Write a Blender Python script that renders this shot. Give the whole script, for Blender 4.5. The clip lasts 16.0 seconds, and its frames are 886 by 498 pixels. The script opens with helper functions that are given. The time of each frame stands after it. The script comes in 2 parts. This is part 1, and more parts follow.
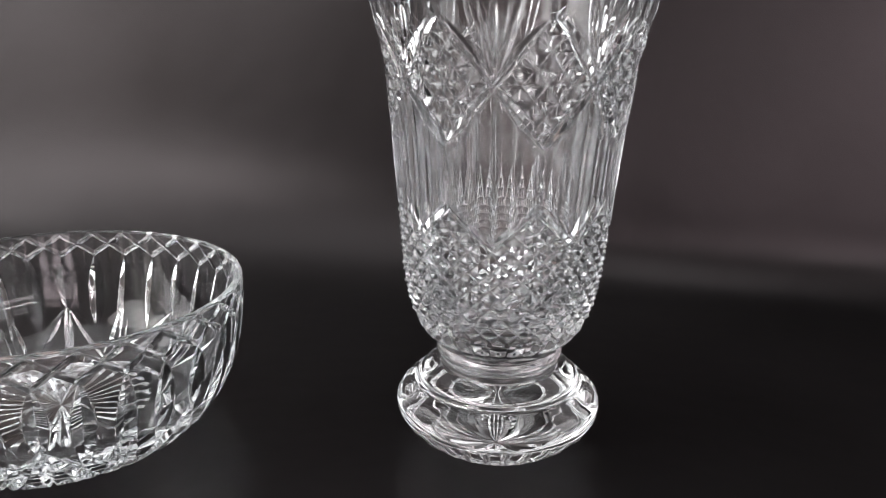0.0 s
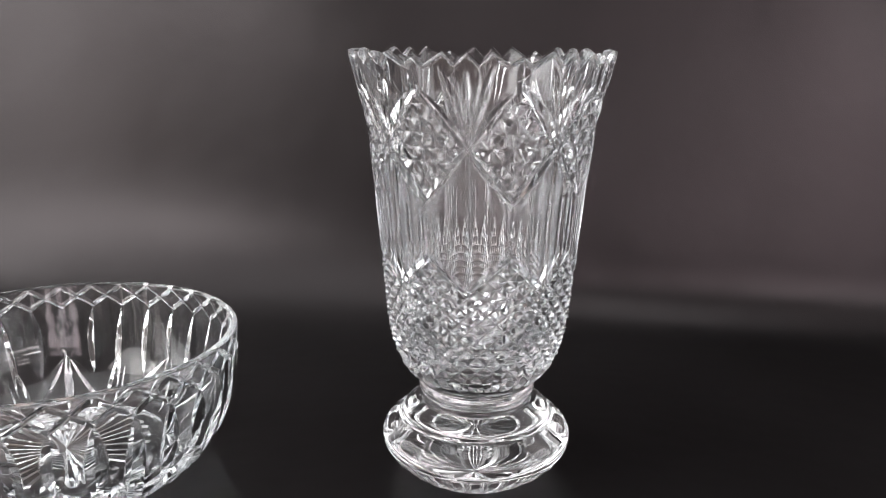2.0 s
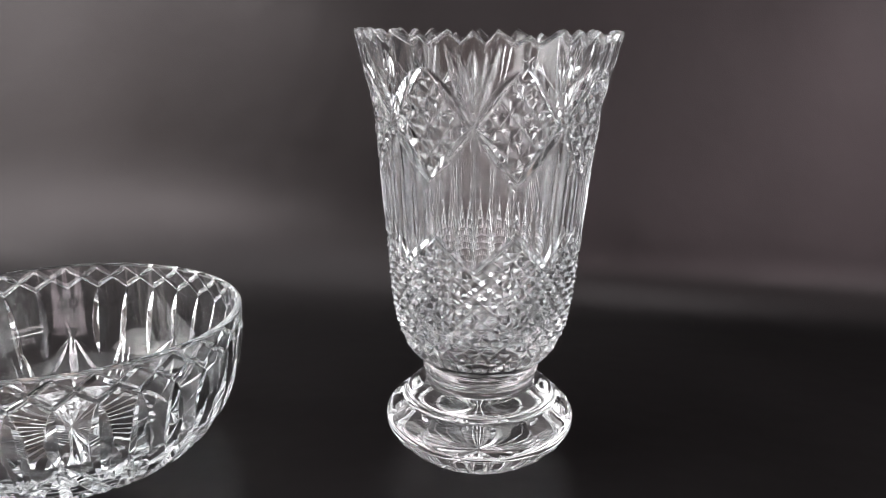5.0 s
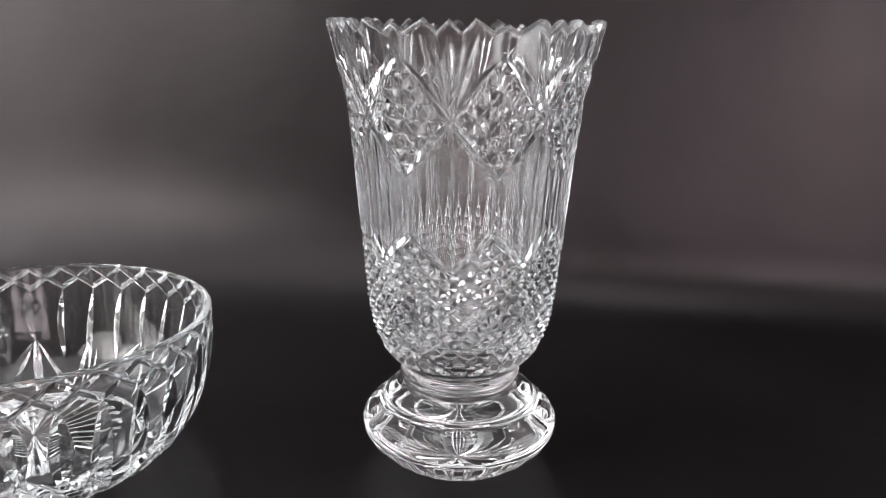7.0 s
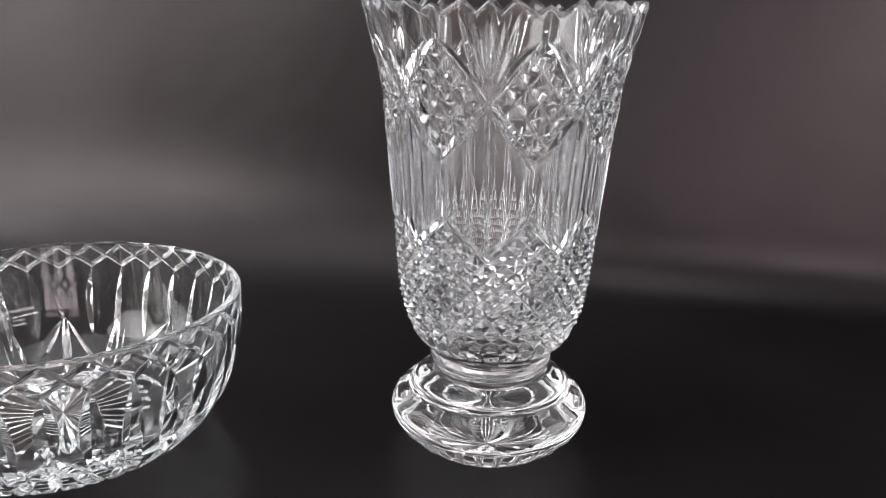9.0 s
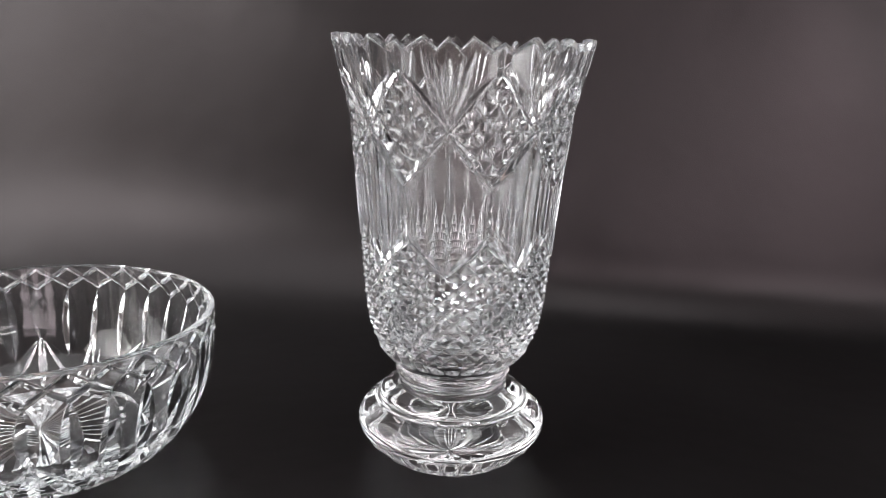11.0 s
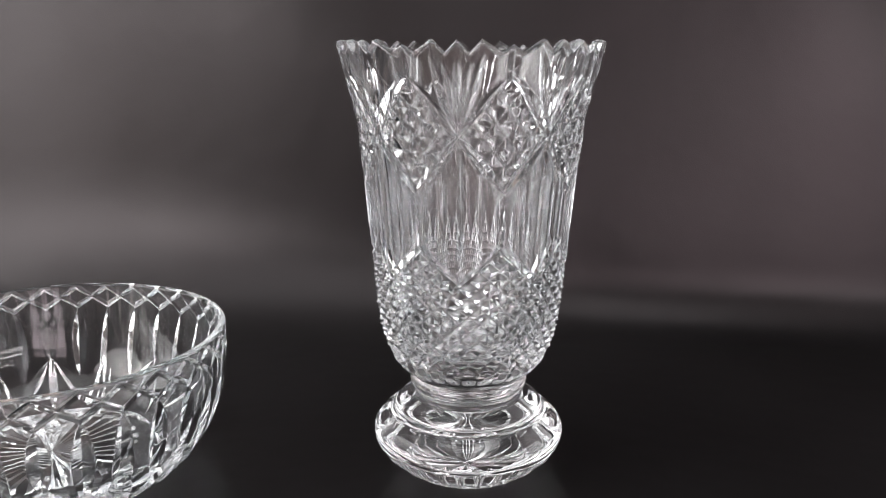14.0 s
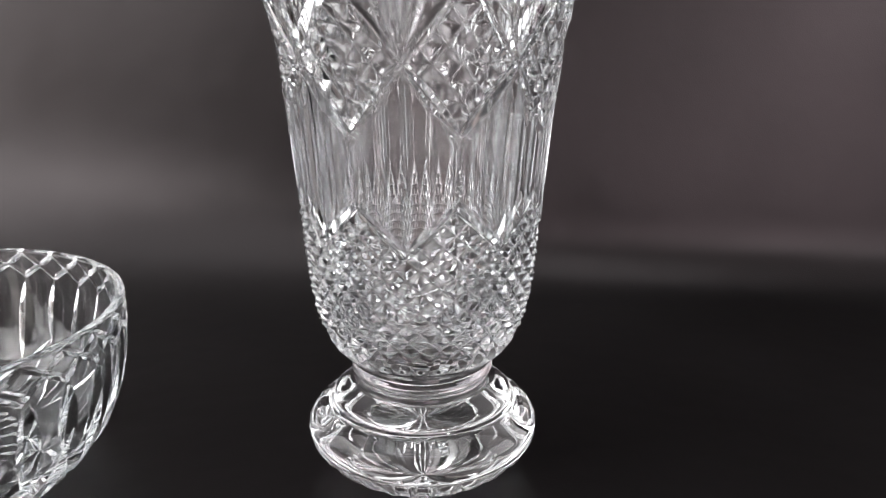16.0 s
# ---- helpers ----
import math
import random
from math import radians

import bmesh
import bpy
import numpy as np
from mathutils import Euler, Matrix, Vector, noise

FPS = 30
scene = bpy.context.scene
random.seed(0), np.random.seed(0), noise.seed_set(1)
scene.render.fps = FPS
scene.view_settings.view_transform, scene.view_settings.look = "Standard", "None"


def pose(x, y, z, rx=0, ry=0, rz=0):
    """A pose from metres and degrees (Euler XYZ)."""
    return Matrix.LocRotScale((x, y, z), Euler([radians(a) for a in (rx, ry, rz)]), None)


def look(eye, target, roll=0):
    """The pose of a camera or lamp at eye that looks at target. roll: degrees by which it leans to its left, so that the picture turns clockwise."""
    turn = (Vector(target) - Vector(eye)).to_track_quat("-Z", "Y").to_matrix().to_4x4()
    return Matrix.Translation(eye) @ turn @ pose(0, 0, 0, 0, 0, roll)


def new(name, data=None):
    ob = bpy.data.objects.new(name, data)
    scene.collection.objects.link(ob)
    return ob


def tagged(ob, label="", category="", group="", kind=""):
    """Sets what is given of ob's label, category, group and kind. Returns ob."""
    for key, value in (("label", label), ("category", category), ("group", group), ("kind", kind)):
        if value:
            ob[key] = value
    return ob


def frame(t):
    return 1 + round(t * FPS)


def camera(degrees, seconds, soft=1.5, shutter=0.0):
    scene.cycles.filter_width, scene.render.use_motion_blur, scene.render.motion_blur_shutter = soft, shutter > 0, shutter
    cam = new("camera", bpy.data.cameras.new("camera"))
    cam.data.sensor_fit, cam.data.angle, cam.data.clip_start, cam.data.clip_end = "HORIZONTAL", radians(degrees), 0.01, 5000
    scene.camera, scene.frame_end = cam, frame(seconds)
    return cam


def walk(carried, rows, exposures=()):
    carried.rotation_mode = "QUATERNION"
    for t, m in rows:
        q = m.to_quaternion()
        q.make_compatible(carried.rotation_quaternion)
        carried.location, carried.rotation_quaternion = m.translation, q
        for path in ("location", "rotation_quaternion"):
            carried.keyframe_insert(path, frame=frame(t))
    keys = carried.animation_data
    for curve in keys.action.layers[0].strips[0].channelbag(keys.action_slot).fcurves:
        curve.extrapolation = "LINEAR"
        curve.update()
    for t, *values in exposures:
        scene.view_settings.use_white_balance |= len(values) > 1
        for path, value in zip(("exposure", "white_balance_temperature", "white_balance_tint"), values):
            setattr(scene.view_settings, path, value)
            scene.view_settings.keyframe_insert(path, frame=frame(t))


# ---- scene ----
# ---- camera: t, x, y, z, tilt, roll, yaw ----
cam = camera(55.2, 16.0, soft=1.0, shutter=0.15)
PATH = [
    (0.0, 0.0553, -0.5209, 0.2921, 72.96, -0.86, 10.53),
    (0.2, 0.0667, -0.5427, 0.2908, 73.68, 0.02, 9.67),
    (0.5, 0.0753, -0.5671, 0.2918, 75.71, 0.04, 8.66),
    (0.8, 0.0741, -0.5723, 0.2953, 75.84, -0.32, 7.95),
    (1.0, 0.0724, -0.5727, 0.2985, 75.29, -0.90, 7.51),
    (1.2, 0.0701, -0.5681, 0.3018, 75.18, -1.47, 6.97),
    (1.5, 0.0648, -0.5625, 0.3076, 74.08, -1.36, 6.79),
    (1.7, 0.0616, -0.5647, 0.3097, 74.75, -0.49, 8.35),
    (2.0, 0.0581, -0.5692, 0.3119, 75.58, -0.31, 8.39),
    (2.2, 0.0557, -0.5694, 0.3088, 75.59, -0.68, 8.66),
    (2.5, 0.0497, -0.5709, 0.3007, 75.95, -1.04, 9.43),
    (2.7, 0.0424, -0.5711, 0.2927, 74.21, -0.42, 9.40),
    (3.0, 0.0367, -0.5795, 0.2906, 73.19, -0.56, 11.87),
    (3.2, 0.0396, -0.5774, 0.2909, 73.37, -0.25, 12.79),
    (3.5, 0.0442, -0.5729, 0.2920, 74.09, -0.90, 12.27),
    (3.7, 0.0445, -0.5727, 0.2909, 74.34, -0.83, 11.07),
    (4.0, 0.0440, -0.5731, 0.2910, 74.19, -1.01, 10.33),
    (4.2, 0.0439, -0.5719, 0.2911, 74.56, -1.13, 10.06),
    (4.5, 0.0498, -0.5726, 0.2945, 75.10, -1.58, 9.81),
    (4.7, 0.0566, -0.5728, 0.3020, 75.20, -0.97, 9.20),
    (6.8, 0.0597, -0.5509, 0.3044, 74.87, -0.41, 7.56),
    (7.0, 0.0584, -0.5503, 0.2989, 74.97, -0.63, 7.55),
    (7.2, 0.0553, -0.5501, 0.2978, 74.76, -0.91, 7.55),
    (7.5, 0.0476, -0.5469, 0.2966, 74.18, -1.09, 7.90),
    (7.7, 0.0451, -0.5470, 0.2971, 74.03, -1.20, 8.38),
    (8.0, 0.0443, -0.5452, 0.2974, 73.74, -1.31, 8.74),
    (8.2, 0.0452, -0.5439, 0.2989, 73.53, -0.99, 9.10),
    (10.3, 0.0535, -0.5434, 0.2998, 74.71, -1.48, 7.82),
    (10.5, 0.0605, -0.5564, 0.3026, 75.60, -1.39, 7.19),
    (10.7, 0.0604, -0.5687, 0.3023, 75.99, -1.47, 6.53),
    (11.0, 0.0575, -0.5780, 0.3013, 75.77, -1.64, 7.03),
    (11.2, 0.0494, -0.5824, 0.2930, 75.18, -1.61, 8.92),
    (11.4, 0.0357, -0.5869, 0.2810, 72.97, -1.90, 13.56),
    (11.5, 0.0280, -0.5863, 0.2757, 72.54, -2.58, 15.12),
    (11.7, 0.0158, -0.5885, 0.2729, 71.66, -2.52, 16.83),
    (11.8, 0.0117, -0.5890, 0.2726, 72.24, -2.55, 18.08),
    (12.0, 0.0082, -0.5884, 0.2717, 73.75, -2.08, 18.86),
    (12.2, 0.0105, -0.5863, 0.2730, 75.08, -1.11, 18.71),
    (12.4, 0.0156, -0.5819, 0.2772, 74.74, -0.99, 18.02),
    (12.5, 0.0193, -0.5772, 0.2782, 74.74, -0.47, 17.01),
    (12.7, 0.0258, -0.5703, 0.2814, 74.32, 0.28, 14.45),
    (13.0, 0.0350, -0.5643, 0.2872, 75.17, 0.08, 12.69),
    (13.2, 0.0414, -0.5662, 0.2923, 76.44, 0.60, 11.14),
    (13.5, 0.0482, -0.5662, 0.2949, 76.53, 1.01, 9.06),
    (13.7, 0.0517, -0.5702, 0.2963, 77.12, 0.80, 7.76),
    (14.0, 0.0533, -0.5702, 0.2963, 76.60, 0.03, 7.15),
    (14.2, 0.0527, -0.5685, 0.2949, 76.46, 0.41, 7.44),
    (14.5, 0.0512, -0.5654, 0.2925, 76.72, 0.56, 7.77),
    (14.7, 0.0497, -0.5662, 0.2941, 76.51, 0.62, 7.38),
    (15.0, 0.0473, -0.5638, 0.2941, 76.03, 0.40, 7.18),
    (15.2, 0.0475, -0.5584, 0.2937, 75.72, 0.16, 7.03),
    (15.5, 0.0482, -0.5326, 0.2892, 75.10, 0.23, 7.08),
    (15.7, 0.0507, -0.5100, 0.2860, 74.58, -0.05, 6.96),
    (16.0, 0.0560, -0.4593, 0.2762, 73.01, 0.01, 5.43),
]
walk(cam, [(t, pose(x, y, z, rx, ry, rz)) for t, x, y, z, rx, ry, rz in PATH],
     [(0.0, -0.34), (0.5, -0.25), (1.2, -0.09), (2.5, -0.01), (4.5, -0.02), (7.5, -0.06), (11.5, -0.06), (12.0, -0.11), (13.0, -0.01), (14.5, -0.10), (16.0, -0.09)])

# ---- light ----
scene.view_settings.exposure = 0.0
scene.cycles.max_bounces = scene.cycles.transmission_bounces = 40
scene.cycles.glossy_bounces = 12
world = bpy.data.worlds.new("room_air")
scene.world = world
world.use_nodes = True
world.node_tree.nodes["Background"].inputs[0].default_value = (0.9, 0.95, 1.0, 1)
world.node_tree.nodes["Background"].inputs[1].default_value = 0.0


def area_lamp(name, eye, target, w, h, watts, colour):
    data = bpy.data.lights.new(name, "AREA")
    data.shape, data.size, data.size_y = "RECTANGLE", w, h
    data.energy, data.color = watts, colour
    if w == h:
        data.shape = "DISK"
    ob = new(name, data)
    ob.matrix_world = look(eye, target)
    return ob


# a ceiling panel, a round softbox in front to the left, a lamp bar and its shade to the right,
# then added fills: a broad one each side, a tall one in the left corner, one at the front wall
area_lamp("ceiling_panel_light", (-0.55, -0.45, 2.15), (-0.55, -0.45, 0.0), 2.4, 2.3, 22.0, (0.98, 0.985, 1.0))
area_lamp("softbox_light", (-0.90, -0.92, 0.80), (-0.29, 0.05, 0.05), 0.86, 0.86, 8.0, (1.0, 0.98, 0.97))
area_lamp("lamp_bar_light", (0.72, -0.66, 0.50), (-0.37, 0.03, 0.06), 0.62, 0.030, 1.1, (1.0, 0.95, 0.96))
area_lamp("lamp_shade_light", (0.75, -0.68, 0.40), (-0.37, 0.03, 0.06), 0.56, 0.06, 0.5, (1.0, 0.95, 0.96))
# two added fills whose reflections brighten the sheet's left and right; no window there
area_lamp("sheet_fill_left", (-2.25, -2.25, 0.0), (-0.2, 0.2, 0.0), 1.2, 1.45, 9, (1.0, 0.92, 0.87))
area_lamp("sheet_fill_right", (1.05, -2.55, 0.15), (1.05, 0.0, 0.15), 1.3, 1.8, 21.5, (1.0, 0.84, 0.89))
# two added broad fills, unseen, that brighten the edges and cuts of the glass
area_lamp("side_fill_left", (-1.70, -0.40, 0.75), (-0.27, -0.05, 0.20), 1.5, 1.52, 29, (1.0, 0.985, 0.985))
area_lamp("side_fill_right", (1.80, -0.25, 0.55), (-0.1, 0.0, 0.20), 1.3, 1.1, 11, (0.97, 0.98, 1.0))


# ---- materials ----
def material(name):
    m = bpy.data.materials.new(name)
    m.use_nodes = True
    nt = m.node_tree
    return m, nt, nt.nodes["Principled BSDF"]


def glass_material():
    m = bpy.data.materials.new("cut_lead_crystal")
    m.use_nodes = True
    nt = m.node_tree
    nt.nodes.remove(nt.nodes["Principled BSDF"])
    g = nt.nodes.new("ShaderNodeBsdfGlass")
    g.inputs["Color"].default_value = (0.989, 0.994, 0.997, 1)
    g.inputs["Roughness"].default_value = 0.0
    g.inputs["IOR"].default_value = 1.545
    nt.links.new(g.outputs[0], nt.nodes["Material Output"].inputs[0])
    return m


def sheet_material():
    m, nt, b = material("black_satin_sheet")
    tc = nt.nodes.new("ShaderNodeTexCoord")
    n1 = nt.nodes.new("ShaderNodeTexNoise")
    n1.inputs["Scale"].default_value = 5.0
    n1.inputs["Detail"].default_value = 5.0
    r1 = nt.nodes.new("ShaderNodeValToRGB")
    r1.color_ramp.elements[0].position, r1.color_ramp.elements[1].position = 0.35, 0.7
    r1.color_ramp.elements[0].color = (0.0037, 0.0034, 0.0035, 1)
    r1.color_ramp.elements[1].color = (0.0062, 0.0057, 0.0059, 1)
    nt.links.new(tc.outputs["Object"], n1.inputs["Vector"])
    nt.links.new(n1.outputs["Fac"], r1.inputs[0])
    nt.links.new(r1.outputs[0], b.inputs["Base Color"])
    n2 = nt.nodes.new("ShaderNodeTexNoise")
    n2.inputs["Scale"].default_value = 900.0
    nt.links.new(tc.outputs["Object"], n2.inputs["Vector"])
    bump = nt.nodes.new("ShaderNodeBump")
    bump.inputs["Strength"].default_value = 0.15
    bump.inputs["Distance"].default_value = 0.0005
    nt.links.new(n2.outputs["Fac"], bump.inputs["Height"])
    nt.links.new(bump.outputs[0], b.inputs["Normal"])
    n3 = nt.nodes.new("ShaderNodeTexNoise")
    n3.inputs["Scale"].default_value = 4.2
    n3.inputs["Detail"].default_value = 4.0
    nt.links.new(tc.outputs["Object"], n3.inputs["Vector"])
    r2 = nt.nodes.new("ShaderNodeMapRange")
    r2.inputs["From Min"].default_value, r2.inputs["From Max"].default_value = 0.3, 0.7
    r2.inputs["To Min"].default_value, r2.inputs["To Max"].default_value = 0.35, 0.45
    nt.links.new(n3.outputs["Fac"], r2.inputs["Value"])
    nt.links.new(r2.outputs[0], b.inputs["Roughness"])
    bump2 = nt.nodes.new("ShaderNodeBump")
    bump2.inputs["Strength"].default_value = 0.24
    bump2.inputs["Distance"].default_value = 0.02
    nt.links.new(n3.outputs["Fac"], bump2.inputs["Height"])
    nt.links.new(bump2.outputs[0], bump.inputs["Normal"])
    b.inputs["Specular IOR Level"].default_value = 0.52
    b.inputs["Specular Tint"].default_value = (1.0, 0.90, 0.92, 1)
    return m


def paint_material(name, colour, rough=0.8, scale=4.0, spread=0.12):
    m, nt, b = material(name)
    tc = nt.nodes.new("ShaderNodeTexCoord")
    n1 = nt.nodes.new("ShaderNodeTexNoise")
    n1.inputs["Scale"].default_value = scale
    n1.inputs["Detail"].default_value = 6.0
    mix = nt.nodes.new("ShaderNodeMix")
    mix.data_type = "RGBA"
    mix.inputs[6].default_value = (*[c * (1 - spread) for c in colour], 1)
    mix.inputs[7].default_value = (*[min(1, c * (1 + spread)) for c in colour], 1)
    nt.links.new(tc.outputs["Object"], n1.inputs["Vector"])
    nt.links.new(n1.outputs["Fac"], mix.inputs[0])
    nt.links.new(mix.outputs[2], b.inputs["Base Color"])
    b.inputs["Roughness"].default_value = rough
    return m


GLASS = glass_material()
SHEET = sheet_material()
# near-zero colour without sheen puts the darkness beyond the sheet into the paint
DARK = paint_material("black_void_paint", (0.0010, 0.0010, 0.0010), 0.95)
DARK.node_tree.nodes["Principled BSDF"].inputs["Specular IOR Level"].default_value = 0.0
WOOD = paint_material("dark_table_wood", (0.006, 0.005, 0.004), 0.6, 20)
BOARDS = paint_material("brown_floor", (0.60, 0.48, 0.43), 0.6, 3.0, 0.2)
PALE = paint_material("pale_room_paint", (0.42, 0.41, 0.41), 0.9)


# ---- mesh helpers ----
def along_edges(depth):
    """For each cell of a closed grid, whether its first diagonal follows the cuts better than its second."""
    d = np.pad(depth, ((1, 1), (0, 0)), mode="edge")

    def at(i, j):
        rows = depth.shape[0] - 1
        pad = np.pad(d, ((0, 1), (0, 0)), mode="edge")
        return np.roll(pad, -j, axis=1)[1 + i:1 + i + rows]
    first = np.abs(at(-1, -1) - at(0, 0) - at(1, 1) + at(2, 2))
    second = np.abs(at(-1, 2) - at(0, 1) - at(1, 0) + at(2, -1))
    return first <= second


def grid_mesh(name, co, closed_u=True, flip=False, crisp=False, diagonal=None):
    """A mesh from a grid of points co[row, column, 3]; columns close on themselves. diagonal: which way each cell is split."""
    rows, cols = co.shape[:2]
    idx = np.arange(rows * cols).reshape(rows, cols)
    nxt = np.roll(idx, -1, axis=1) if closed_u else idx[:, 1:]
    cur = idx if closed_u else idx[:, :-1]
    quads = np.stack([cur[:-1], nxt[:-1], nxt[1:], cur[1:]], axis=-1).reshape(-1, 4)
    size = 4
    if diagonal is not None:
        pick = np.ones(quads.shape[0], bool)
        pick[:diagonal.size] = diagonal.reshape(-1)
        a, b, c, d = quads.T
        one = np.where(pick[:, None], np.stack([a, b, c], -1), np.stack([a, b, d], -1))
        two = np.where(pick[:, None], np.stack([a, c, d], -1), np.stack([b, c, d], -1))
        quads, size = np.concatenate([one, two]), 3
    if flip:
        quads = quads[:, ::-1]
    me = bpy.data.meshes.new(name)
    me.vertices.add(rows * cols)
    me.vertices.foreach_set("co", co.reshape(-1).astype(np.float32))
    n = len(quads)
    me.loops.add(n * size)
    me.loops.foreach_set("vertex_index", quads.reshape(-1).astype(np.int32))
    me.polygons.add(n)
    me.polygons.foreach_set("loop_start", np.arange(0, n * size, size, dtype=np.int32))
    me.polygons.foreach_set("loop_total", np.full(n, size, dtype=np.int32))
    me.polygons.foreach_set("use_smooth", np.full(n, True))
    me.update(calc_edges=True)
    me.validate()
    if crisp:
        me.set_sharp_from_angle(angle=radians(28))
    return me


def part_mesh(name, me, mat, parent=None, label=""):
    ob = new(name, me)
    me.materials.append(mat)
    if parent:
        ob.parent = parent
    if label:
        tagged(ob, label=label)
    return ob


def tri(u):
    """Triangle wave, 0 at whole numbers and 1 half way."""
    return 1 - np.abs(2 * (u - np.floor(u)) - 1)


def smoothstep(a, b, v):
    k = np.clip((v - a) / (b - a), 0, 1)
    return k * k * (3 - 2 * k)


def curve_through(zs, rs, z):
    """Monotone smooth profile: cubic Hermite through the stations."""
    zs, rs = np.array(zs), np.array(rs)
    h = np.diff(zs)
    d = np.diff(rs) / h
    m = np.concatenate([[d[0]], np.where(d[1:] * d[:-1] > 0, (d[1:] + d[:-1]) / 2, 0), [d[-1]]])
    i = np.clip(np.searchsorted(zs, z) - 1, 0, len(h) - 1)
    t = (z - zs[i]) / h[i]
    return ((2 * t**3 - 3 * t**2 + 1) * rs[i] + (t**3 - 2 * t**2 + t) * h[i] * m[i]
            + (-2 * t**3 + 3 * t**2) * rs[i + 1] + (t**3 - t**2) * h[i] * m[i + 1])


def spline(points, step):
    """Points of a smooth line through the given (r, z), about step apart."""
    p = np.array(points, float)
    s = np.concatenate([[0], np.cumsum(np.hypot(*np.diff(p, axis=0).T))])
    m = np.gradient(p, s, axis=0)
    q = np.linspace(0, s[-1], max(3, int(s[-1] / step) + 1))
    i = np.clip(np.searchsorted(s, q) - 1, 0, len(s) - 2)
    h = (s[i + 1] - s[i])[:, None]
    t = (q - s[i])[:, None] / h
    return ((2 * t**3 - 3 * t**2 + 1) * p[i] + (t**3 - 2 * t**2 + t) * h * m[i]
            + (-2 * t**3 + 3 * t**2) * p[i + 1] + (t**3 - t**2) * h * m[i + 1])


def groove(dist, half, depth):
    """A mitre cut of that half width: deepest on its line."""
    return depth * np.clip(1 - np.abs(dist) / half, 0, 1)


def leaf(along, across, a, b, half, depth):
    """A leaf-shaped mitre cut from a to b, pointed at both ends."""
    s = np.clip((along - a) / (b - a), 0, 1)
    w = np.maximum(np.sin(np.pi * s), 1e-4) ** 0.7
    return np.where((along > a) & (along < b), depth * w * np.clip(1 - np.abs(across) / (half * w), 0, 1), 0)


def leaf_line(th, z, r, p, q, half, depth):
    """A leaf cut from p to q, points given as (degrees, height) on a wall of radius r."""
    x, px, qx = th * r, radians(p[0]) * r, radians(q[0]) * r
    dx, dz = qx - px, q[1] - p[1]
    length = np.hypot(dx, dz)
    along = ((x - px) * dx + (z - p[1]) * dz) / length
    across = ((x - px) * -dz + (z - p[1]) * dx) / length
    return leaf(along, across, 0, length, half, depth)


# ---- sheet, table and room ----
BACK, FRONT, LEAN = 0.350, -0.120, 5.0


def build_sheet():
    """One black sheet: wraps round the front edge of the table, lies flat, sweeps up the back and bows forward at its left edge."""
    cols = 110
    xs = np.linspace(-0.86, 1.25, cols)
    back = np.full(cols, BACK)
    flat = np.ones(cols)
    fold = FRONT + 0.18 * (xs + 0.10)
    roll = 0.025
    sweep = 0.205 - 0.125 * smoothstep(-0.40, 0.12, xs)
    pts = [(fold + 0.07 - 0.005 * k, -2 * roll * flat) for k in range(15)]
    for i in range(1, 25):
        a = radians(270 - 180 * i / 24)
        pts.append((fold + roll * math.cos(a), (-roll + roll * math.sin(a)) * flat))
    pts += [(fold + (back - sweep - fold) * i / 30, 0 * flat) for i in range(1, 31)]
    # the bend starts and ends gently
    bend = np.radians(90 - LEAN) * smoothstep(0.0, 1.0, (np.arange(40) + 0.5) / 40)
    ahead, rise = np.cumsum(np.cos(bend)), np.cumsum(np.sin(bend))
    for i in range(40):
        pts.append((back - sweep + sweep * ahead[i] / ahead[-1], sweep * rise[i] / ahead[-1]))
    y0, z0 = pts[-1]
    pts += [(y0 + 0.05 * i * math.sin(radians(LEAN)), z0 + 0.05 * i * math.cos(radians(LEAN))) for i in range(1, 17)]
    co = np.zeros((len(pts), cols, 3))
    for j, (y, z) in enumerate(pts):
        # the left edge is trimmed slantwise where the sheet lies flat
        left = float(curve_through([-0.30, -0.01, 0.10, 0.318, 0.512, 0.80], [-0.60, -0.616, -0.689, -0.798, -0.832, -0.820], np.array([y[0] + 0.055 * smoothstep(0.0, 0.15, z[0]) + max(0.0, z[0]) * 1.5]))[0])
        xs = np.linspace(left, 1.25, cols)
        lift = 0.004 * np.sin(xs * 9 + 1.0 + z * 2) + 0.002 * np.sin(xs * 23 + z * 9)
        co[j, :, 0] = xs
        co[j, :, 1] = y + lift * smoothstep(0.08, 0.35, z)
        co[j, :, 2] = z
    me = grid_mesh("backdrop_sheet", co, closed_u=False)
    ob = part_mesh("backdrop_sheet", me, SHEET)
    tagged(ob, "black satin backdrop sheet sweeping from table up the wall", "backdrop", kind="structure")
    sol = ob.modifiers.new("thickness", "SOLIDIFY")
    sol.thickness, sol.offset = 0.0008, -1
    return ob


def box(name, lo, hi, mat, label, category, kind="structure", bevel=0.0):
    bm = bmesh.new()
    bmesh.ops.create_cube(bm, size=1)
    for v in bm.verts:
        v.co = Vector([(lo[i] + hi[i]) / 2 + v.co[i] * (hi[i] - lo[i]) for i in range(3)])
    if bevel:
        bmesh.ops.bevel(bm, geom=bm.edges[:], offset=bevel, segments=2, affect="EDGES")
    me = bpy.data.meshes.new(name)
    bm.to_mesh(me)
    bm.free()
    ob = part_mesh(name, me, mat)
    return tagged(ob, label, category, kind=kind)


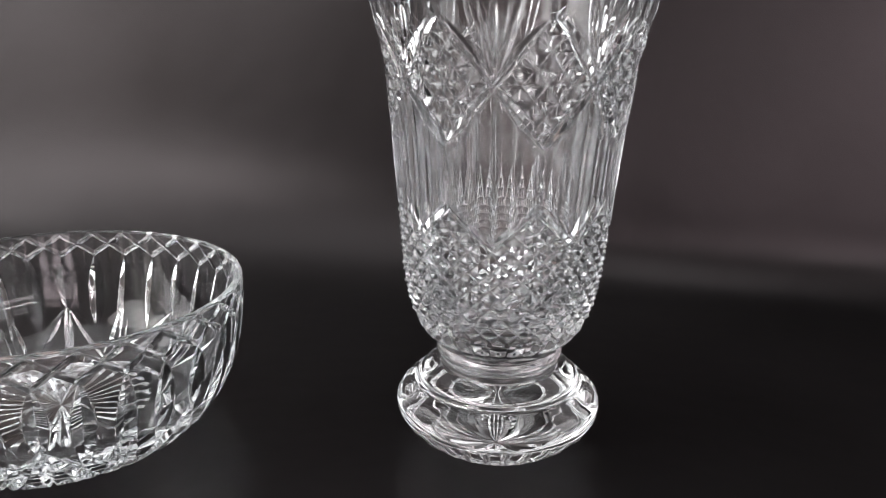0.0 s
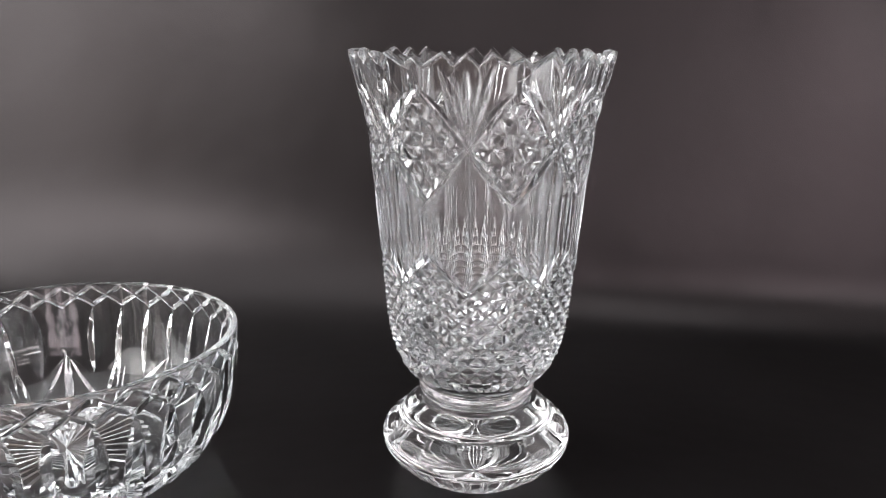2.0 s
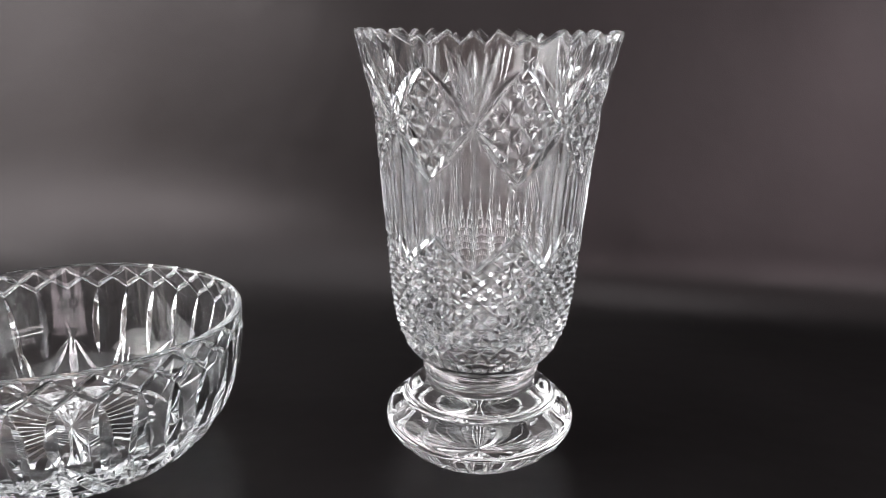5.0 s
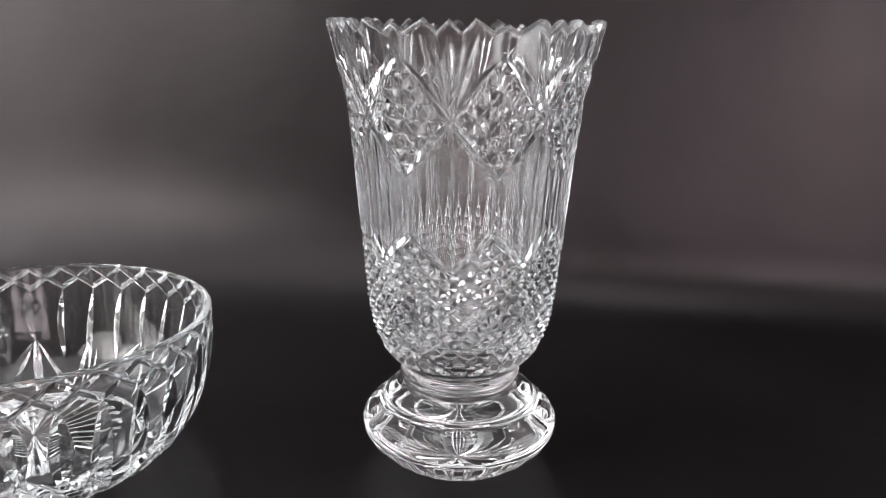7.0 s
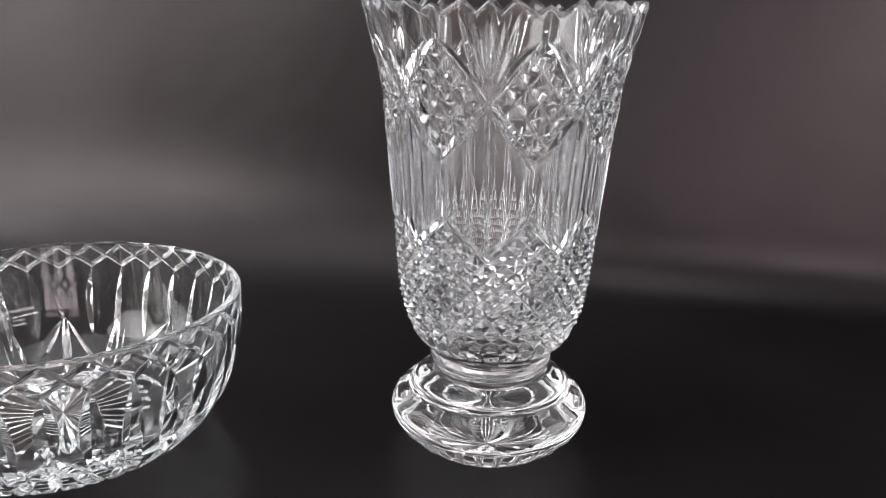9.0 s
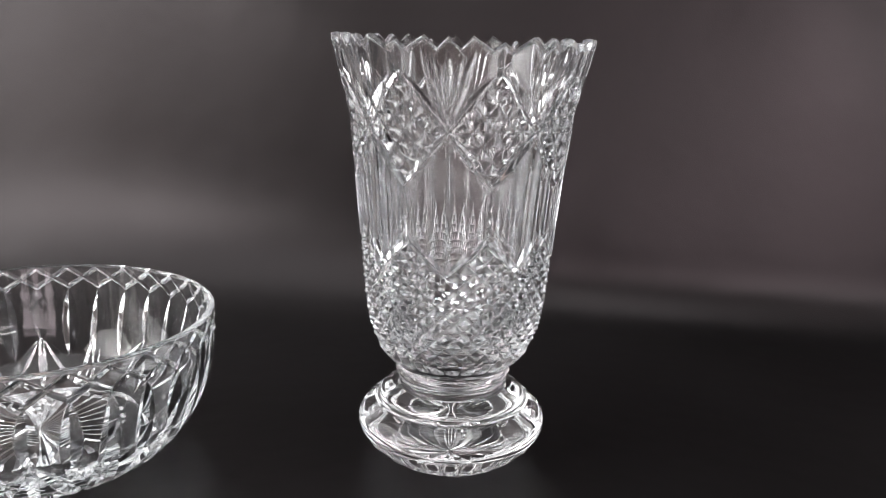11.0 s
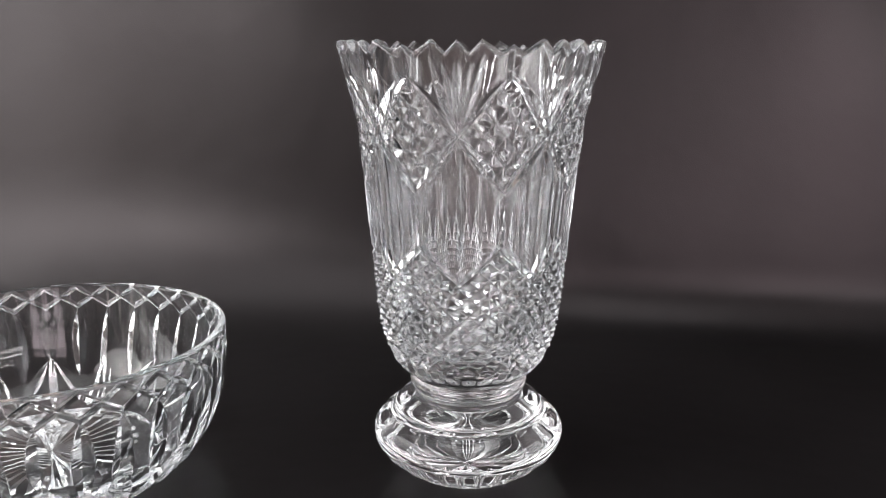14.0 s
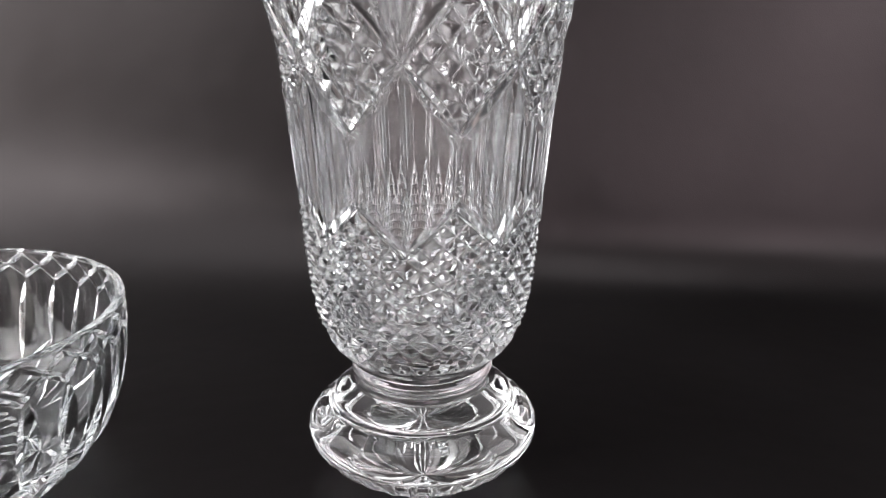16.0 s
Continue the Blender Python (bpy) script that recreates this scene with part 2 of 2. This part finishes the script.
build_sheet()
# two added walls, coloured black for the dark past the sheet's left edge
box("wall_back", (-2.6, 0.9, -0.75), (2.6, 1.0, 2.2), DARK, "added wall behind the backdrop sheet, black to stand for darkness", "wall")
box("wall_left", (-2.7, -0.9, -0.75), (-2.6, 1.0, 2.2), DARK, "added wall beside the table, black to stand for darkness", "wall")
# unseen piece added pale so that it bounces light into sheet and glass
box("wall_left_bounce", (-2.7, -2.6, -0.75), (-2.6, -0.9, 2.2), PALE, "plain pale painted room wall", "wall")
box("wall_right", (2.6, -2.6, -0.75), (2.7, 1.0, 2.2), PALE, "plain pale painted room wall", "wall")
box("wall_front", (-2.7, -2.7, -0.75), (2.7, -2.6, 2.2), PALE, "plain pale painted room wall", "wall")
box("ceiling", (-2.7, -2.7, 2.2), (2.7, 1.0, 2.3), PALE, "plain pale painted ceiling", "ceiling")
box("floor", (-2.7, -2.7, -0.85), (2.7, 1.0, -0.75), BOARDS, "plain pale brown floor under the table", "floor")
table = box("table", (-0.55, FRONT + 0.09, -0.75), (1.25, 0.60, -0.0025), WOOD, "solid dark wooden table under the sheet", "table", "thing", 0.004)
for v in table.data.vertices:
    if v.co.y < 0.3:
        v.co.y += 0.18 * (v.co.x + 0.10)

# ---- vase ----
BODY_Z = [0.0720, 0.0751, 0.0817, 0.0905, 0.0990, 0.1116, 0.1280, 0.1480, 0.1726, 0.1874, 0.2103, 0.2328, 0.2512, 0.2693, 0.2871, 0.3000]
BODY_R = [0.0410, 0.0448, 0.0512, 0.0565, 0.0600, 0.0630, 0.0652, 0.0669, 0.0684, 0.0698, 0.0718, 0.0748, 0.0773, 0.0808, 0.0852, 0.0882]
SECTOR = 2 * math.pi / 8


def vase_body_depth(th, z, r):
    """Depth of all the cuts on the vase's outer wall."""
    a = (th + SECTOR / 2) % SECTOR - SECTOR / 2
    deg = np.degrees(a)
    b = np.abs(deg)
    # crosshatched lower band under a zigzag: pyramids, four to a sector
    edge = 0.1486 + 0.0235 * b / 22.5
    u, v = deg / 11.25 + (z - 0.1486) / 0.01175, deg / 11.25 - (z - 0.1486) / 0.01175
    hob = 0.0031 * (1 - np.clip((np.minimum(tri(u), tri(v)) - 0.08) / 0.92, 0, 1))
    low = np.clip((edge - z) / 0.0006, 0, 1) * smoothstep(0.084, 0.096, z)
    out = hob * low
    across = (z - edge - 0.0012) * 0.74
    out = np.maximum(out, groove(across, 0.0032, 0.0032) * (z > 0.12))
    # petals under the band
    out = np.maximum(out, 0.0018 * (1 - tri(deg / 11.25 + 0.5)) * smoothstep(0.078, 0.083, z) * (1 - smoothstep(0.090, 0.096, z)))
    # crosshatched rhombs between the crosses
    du, dz = (22.5 - b) / 22.5, (z - 0.2445) / 0.0350
    inside = np.clip((1.0 - du - np.abs(dz)) / 0.02, 0, 1)
    u2, v2 = 2.0 * (du + dz), 2.0 * (du - dz)
    out = np.maximum(out, inside * 0.0033 * (1 - np.clip((np.minimum(tri(u2), tri(v2)) - 0.08) / 0.92, 0, 1)))
    # each pyramid split by a level cross cut
    out = np.maximum(out, inside * 0.0019 * np.clip(1 - tri(u2 - v2) / 0.7, 0, 1))
    # crosses: long blades that cut clean through the crosshatching
    for p, q in (((-23.4, 0.2092), (2.0, 0.2466)), ((23.4, 0.2092), (-2.0, 0.2466)), ((2.5, 0.2390), (-19.5, 0.2785)), ((-2.5, 0.2390), (19.5, 0.2785))):
        blade = leaf_line(a, z, r, p, q, 0.0038, 0.0046 if q[1] < 0.26 else 0.0034)
        out = np.where(blade > 0.0002, np.maximum(blade, 0.35 * out), out)
    # fan above each cross
    for tip, top in ((-10.4, 0.2935), (-5.2, 0.2890), (0.0, 0.2930), (5.2, 0.2890), (10.4, 0.2935)):
        out = np.maximum(out, leaf_line(a, z, r, (tip * 0.05, 0.2440), (tip, top), 0.0034, 0.0027))
    c = np.radians(deg - np.where(deg > 0, 22.5, -22.5))
    out = np.maximum(out, leaf_line(c, z, r, (0, 0.2700), (0, 0.3040), 0.0042, 0.0024))
    # one slim leaf from each cross's foot to the zigzag's peak
    out = np.maximum(out, leaf_line(c, z, r, (0, 0.1705), (0, 0.2100), 0.0034, 0.0024))
    # tall hollow flutes of the waist, four to a sector, with sharp ridges between them
    top = 0.2090 + 0.0365 * (1 - b / 22.5)
    u = (deg / 11.25) % 1
    mask = np.clip((z - edge - 0.001) / 0.006, 0, 1) * np.clip((top - z - 0.001) / 0.006, 0, 1)
    out = np.maximum(out, 0.0023 * (1 - (2 * u - 1) ** 2) * mask)
    return out


def rim_height(th):
    """Sawtooth rim: four uneven teeth to a sector."""
    b = np.degrees(np.abs((th + SECTOR / 2) % SECTOR - SECTOR / 2))
    return np.interp(b, [0, 4.9, 9.8, 17.8, 22.5], [0.3000, 0.2930, 0.3004, 0.2930, 0.2972])


def ring(r, z, th):
    return np.stack([r * np.sin(th), -r * np.cos(th), z * np.ones_like(th)], axis=-1)


def build_vase():
    n = 1152
    th = np.arange(n) * 2 * math.pi / n
    root = new("vase")
    tagged(root, "tall footed clear cut-crystal vase with sawtooth rim on black sheet", "vase")
    top = rim_height(th)
    rows = []
    # the rows of each crosshatched band run through the corners of its pyramids
    low_z = np.concatenate([[0.0720], np.arange(0.1486 - 234 * 0.01175 / 36, 0.1740, 0.01175 / 36)])
    high_z = 0.2445 + np.arange(-76, 80) * 0.0350 / 72
    mid_z = np.linspace(low_z[-1], high_z[0], 62)[1:-1]
    levels = [np.full(n, z) for z in (*low_z, *mid_z, *high_z)] + [high_z[-1] + k * (top - high_z[-1]) for k in np.linspace(0, 1, 36)[1:]]
    z = np.array(levels)
    r0 = curve_through(BODY_Z, BODY_R, z)
    depth = vase_body_depth(np.tile(th, (len(z), 1)), z, r0)
    # the polished edges of the upper cuts are slightly rounded
    soft = (np.roll(depth, 1, 1) + 2 * depth + np.roll(depth, -1, 1)) / 4
    soft[1:-1] = (soft[:-2] + 2 * soft[1:-1] + soft[2:]) / 4
    off = np.degrees(np.abs((th + SECTOR / 2) % SECTOR - SECTOR / 2)) / 22.5
    depth = np.where((z > 0.2085) & (off - np.abs(z - 0.2445) / 0.0350 < 0.02), soft, depth)
    depth[-3:] = depth[-3:] * 0.6 + np.array([0.0002, 0.0004, 0.0006])[:, None]
    rows = [ring(r0[i] - depth[i], z[i], th) for i in range(len(z))]
    outer = len(rows) - 1
    # lip and inner wall
    inner_z = [0.0830, 0.0836, 0.0860, 0.0920, 0.1020, 0.1200, 0.1480, 0.1800, 0.2100, 0.2500, 0.2800, 0.3000]
    inner_r = [0.0000, 0.0120, 0.0260, 0.0400, 0.0490, 0.0555, 0.0595, 0.0615, 0.0640, 0.0695, 0.0755, 0.0806]
    for k in (0.12, 0.25, 0.4, 0.6, 0.75, 0.88):
        r0 = curve_through(BODY_Z, BODY_R, top) - 0.0007
        r1 = curve_through(inner_z, inner_r, top)
        rows.append(ring(r0 + (r1 - r0) * k, top + 0.0012 * math.sin(k * math.pi) - 0.0004, th))
    for k in np.linspace(0, 1, 72):
        z = top + (0.0920 - top) * k
        rows.append(ring(curve_through(inner_z, inner_r, z), z, th))
    for k in np.linspace(0, 1, 24)[1:]:
        r = 0.0400 * (1 - k)
        z = 0.0830 + 0.0090 * (r / 0.04) ** 2.2
        rows.append(ring(np.full(n, max(r, 1e-5)), z, th))
    part_mesh("cut_body", grid_mesh("cut_body", np.array(rows[:outer + 1]), crisp=True, diagonal=along_edges(depth)), GLASS, root)
    part_mesh("rim", grid_mesh("rim", np.array(rows[outer:outer + 7])), GLASS, root, "sawtooth glass rim")
    part_mesh("inner_wall", grid_mesh("inner_wall", np.array(rows[outer + 6:])), GLASS, root, "smooth glass inside")
    n = 672
    th = np.arange(n) * 2 * math.pi / n
    # collar under the body: a rounded band and a waisted neck
    band = spline([(0.0410, 0.0720), (0.0413, 0.0708), (0.0415, 0.0680), (0.0413, 0.0652), (0.0405, 0.0630), (0.0390, 0.0614)], 0.0003)
    neck = spline([(0.0390, 0.0614), (0.0379, 0.0600), (0.0375, 0.0580), (0.0381, 0.0560), (0.0396, 0.0547)], 0.0003)
    rows = [ring(np.full(n, r), z, th) for r, z in np.concatenate([band, neck[1:]])]
    part_mesh("collar", grid_mesh("collar", np.array(rows), flip=True), GLASS, root)
    # foot: a low dome with a rounded edge, a thick round cushion under it, short upright cuts round the base and a star beneath
    dome = spline([(0.0396, 0.0547), (0.0428, 0.0537), (0.0465, 0.0526), (0.0500, 0.0510), (0.0524, 0.0491), (0.0537, 0.0471), (0.0543, 0.0450)], 0.0003)
    cushion = spline([(0.0543, 0.0450), (0.0553, 0.0437), (0.0576, 0.0426), (0.0608, 0.0408), (0.0642, 0.0380), (0.0666, 0.0346), (0.0678, 0.0310), (0.0679, 0.0276), (0.0672, 0.0238), (0.0652, 0.0194), (0.0618, 0.0148), (0.0570, 0.0100), (0.0525, 0.0062), (0.0485, 0.0034), (0.0450, 0.0014), (0.0425, 0.0003), (0.0410, 0.0)], 0.0004)
    under = spline([(0.0410, 0.0), (0.0400, 0.0005), (0.0385, 0.0010), (0.0300, 0.0013), (0.0120, 0.0015), (0.00001, 0.0016)], 0.0008)
    rows = []
    for r, z in np.concatenate([dome, cushion[1:]]):
        u = (th / (2 * math.pi) * 28) % 1
        window = smoothstep(0.0012, 0.0040, np.array(z)) * smoothstep(0.0225, 0.0195, np.array(z))
        cut = 0.0028 * np.clip(1.25 * (1 - (2 * u - 1) ** 2), 0, 1) * window
        rows.append(ring(r - cut, z + 0.5 * cut, th))
    for r, z in under[1:]:
        ray = 0.085 * r * (1 - tri(th / (2 * math.pi) * 32))
        rows.append(ring(np.full(n, r), z + ray * smoothstep(0.0290, 0.0255, np.array(r)), th))
    part_mesh("foot", grid_mesh("foot", np.array(rows), flip=True, crisp=True), GLASS, root)
    return root


build_vase()

# ---- bowl ----
BOWL = (-0.2950, -0.0510)
BOWL_Z = [0.0, 0.002, 0.008, 0.018, 0.030, 0.045, 0.065, 0.085, 0.1027]
BOWL_R = [0.0750, 0.0835, 0.0935, 0.1036, 0.1116, 0.1184, 0.1234, 0.1258, 0.1262]

BOWL_LENGTH = float(np.sum(np.hypot(np.diff(BOWL_Z), np.diff(BOWL_R))))


def bowl_depth(th, z, r, arc):
    step = 2 * math.pi / 32
    a = (th + step / 2) % step - step / 2
    deg = np.degrees(a)
    half = 5.625
    out = np.zeros_like(th)
    h = 0.0160
    pos = (z - (0.1018 - h)) / h
    for shift in (0, 0.5):
        line = tri(np.degrees(th) / 22.5 + shift)
        out = np.maximum(out, groove((pos - line) * h * 0.78, 0.0019, 0.0020) * (z > 0.1000 - h))
    # tall leaves below the zigzag
    turn = 2 * math.pi / 8
    own = np.abs((th - a) % turn - turn / 2)
    foot = np.interp(np.degrees(own), [0, 11.25, 22.5], [0.040, 0.026, 0.005])
    out = np.maximum(out, leaf(z, a * r, foot, 0.0840, 0.0068, 0.0047))
    # tents of leaves that spread towards the base, eight round the bowl, and a leaf between them
    wide = 2 * math.pi / 8
    b = th % wide - wide / 2
    for side in (-18.0, 18.0):
        out = np.maximum(out, leaf_line(b, arc, 0.098, (side * 0.06, 0.062), (side * 1.12, 0.004), 0.0050, 0.0050))
    out = np.maximum(out, leaf_line(b, arc, 0.098, (0, 0.070), (0, 0.000), 0.0034, 0.0046))
    c = (th + wide / 2) % wide - wide / 2
    for side in (-4.0, 4.0):
        out = np.maximum(out, leaf_line(c, arc, 0.098, (side * 0.4, 0.062), (side, 0.006), 0.0040, 0.0040))
    return out


def build_bowl():
    n = 1280
    th = np.arange(n) * 2 * math.pi / n
    root = new("bowl")
    root.matrix_basis = pose(BOWL[0], BOWL[1], 0, 0, 0, 7.6)
    tagged(root, "round clear cut-crystal bowl with leaf cuts on black sheet", "bowl")
    pr, pz = spline(list(zip(BOWL_R, BOWL_Z)), BOWL_LENGTH / 299.5).T
    fine = np.linspace(0, BOWL_LENGTH, len(pr))
    rows = []
    # underside with a star
    for r in np.linspace(0.00001, 0.0750, 48):
        pleat = 0.075 * r * (1 - tri(th / (2 * math.pi) * 32))
        star = pleat * (1 - smoothstep(0.054, 0.062, np.full(n, r)))
        rows.append(ring(np.full(n, r), 0.0012 * (1 - (r / 0.075) ** 8) + star, th))
    cuts = []
    for r, z, way in zip(pr, pz, fine):
        zz = np.full(n, z)
        d = bowl_depth(th, zz, np.full(n, r), np.full(n, way))
        cuts.append(d)
        tilt = min(1.0, z / 0.03)
        rows.append(ring(r - d * (0.35 + 0.65 * tilt), zz + d * 0.8 * (1 - tilt), th))
    for k in range(1, 12):
        a = math.pi * k / 12
        rows.append(ring(np.full(n, 0.12315 + 0.00305 * math.cos(a)), 0.1027 + 0.0022 * math.sin(a), th))
    iz = [0.0115, 0.0120, 0.0140, 0.0200, 0.0320, 0.0480, 0.0680, 0.0870, 0.1020]
    ir = [0.00001, 0.0400, 0.0660, 0.0860, 0.1015, 0.1100, 0.1160, 0.1192, 0.1201]
    for r, z in spline(list(zip(ir, iz)), 0.0025)[::-1]:
        rows.append(ring(np.full(n, r), z, th))
    wall, lip = 48, 48 + len(pr)
    part_mesh("base", grid_mesh("base", np.array(rows[:wall + 1]), crisp=True), GLASS, root, "star-cut glass base")
    part_mesh("cut_wall", grid_mesh("cut_wall", np.array(rows[wall:lip]), crisp=True, diagonal=along_edges(np.array(cuts))), GLASS, root)
    part_mesh("rim", grid_mesh("rim", np.array(rows[lip - 1:lip + 12])), GLASS, root, "rounded glass rim")
    part_mesh("inner_wall", grid_mesh("inner_wall", np.array(rows[lip + 11:])), GLASS, root, "smooth glass inside")
    return root


build_bowl()
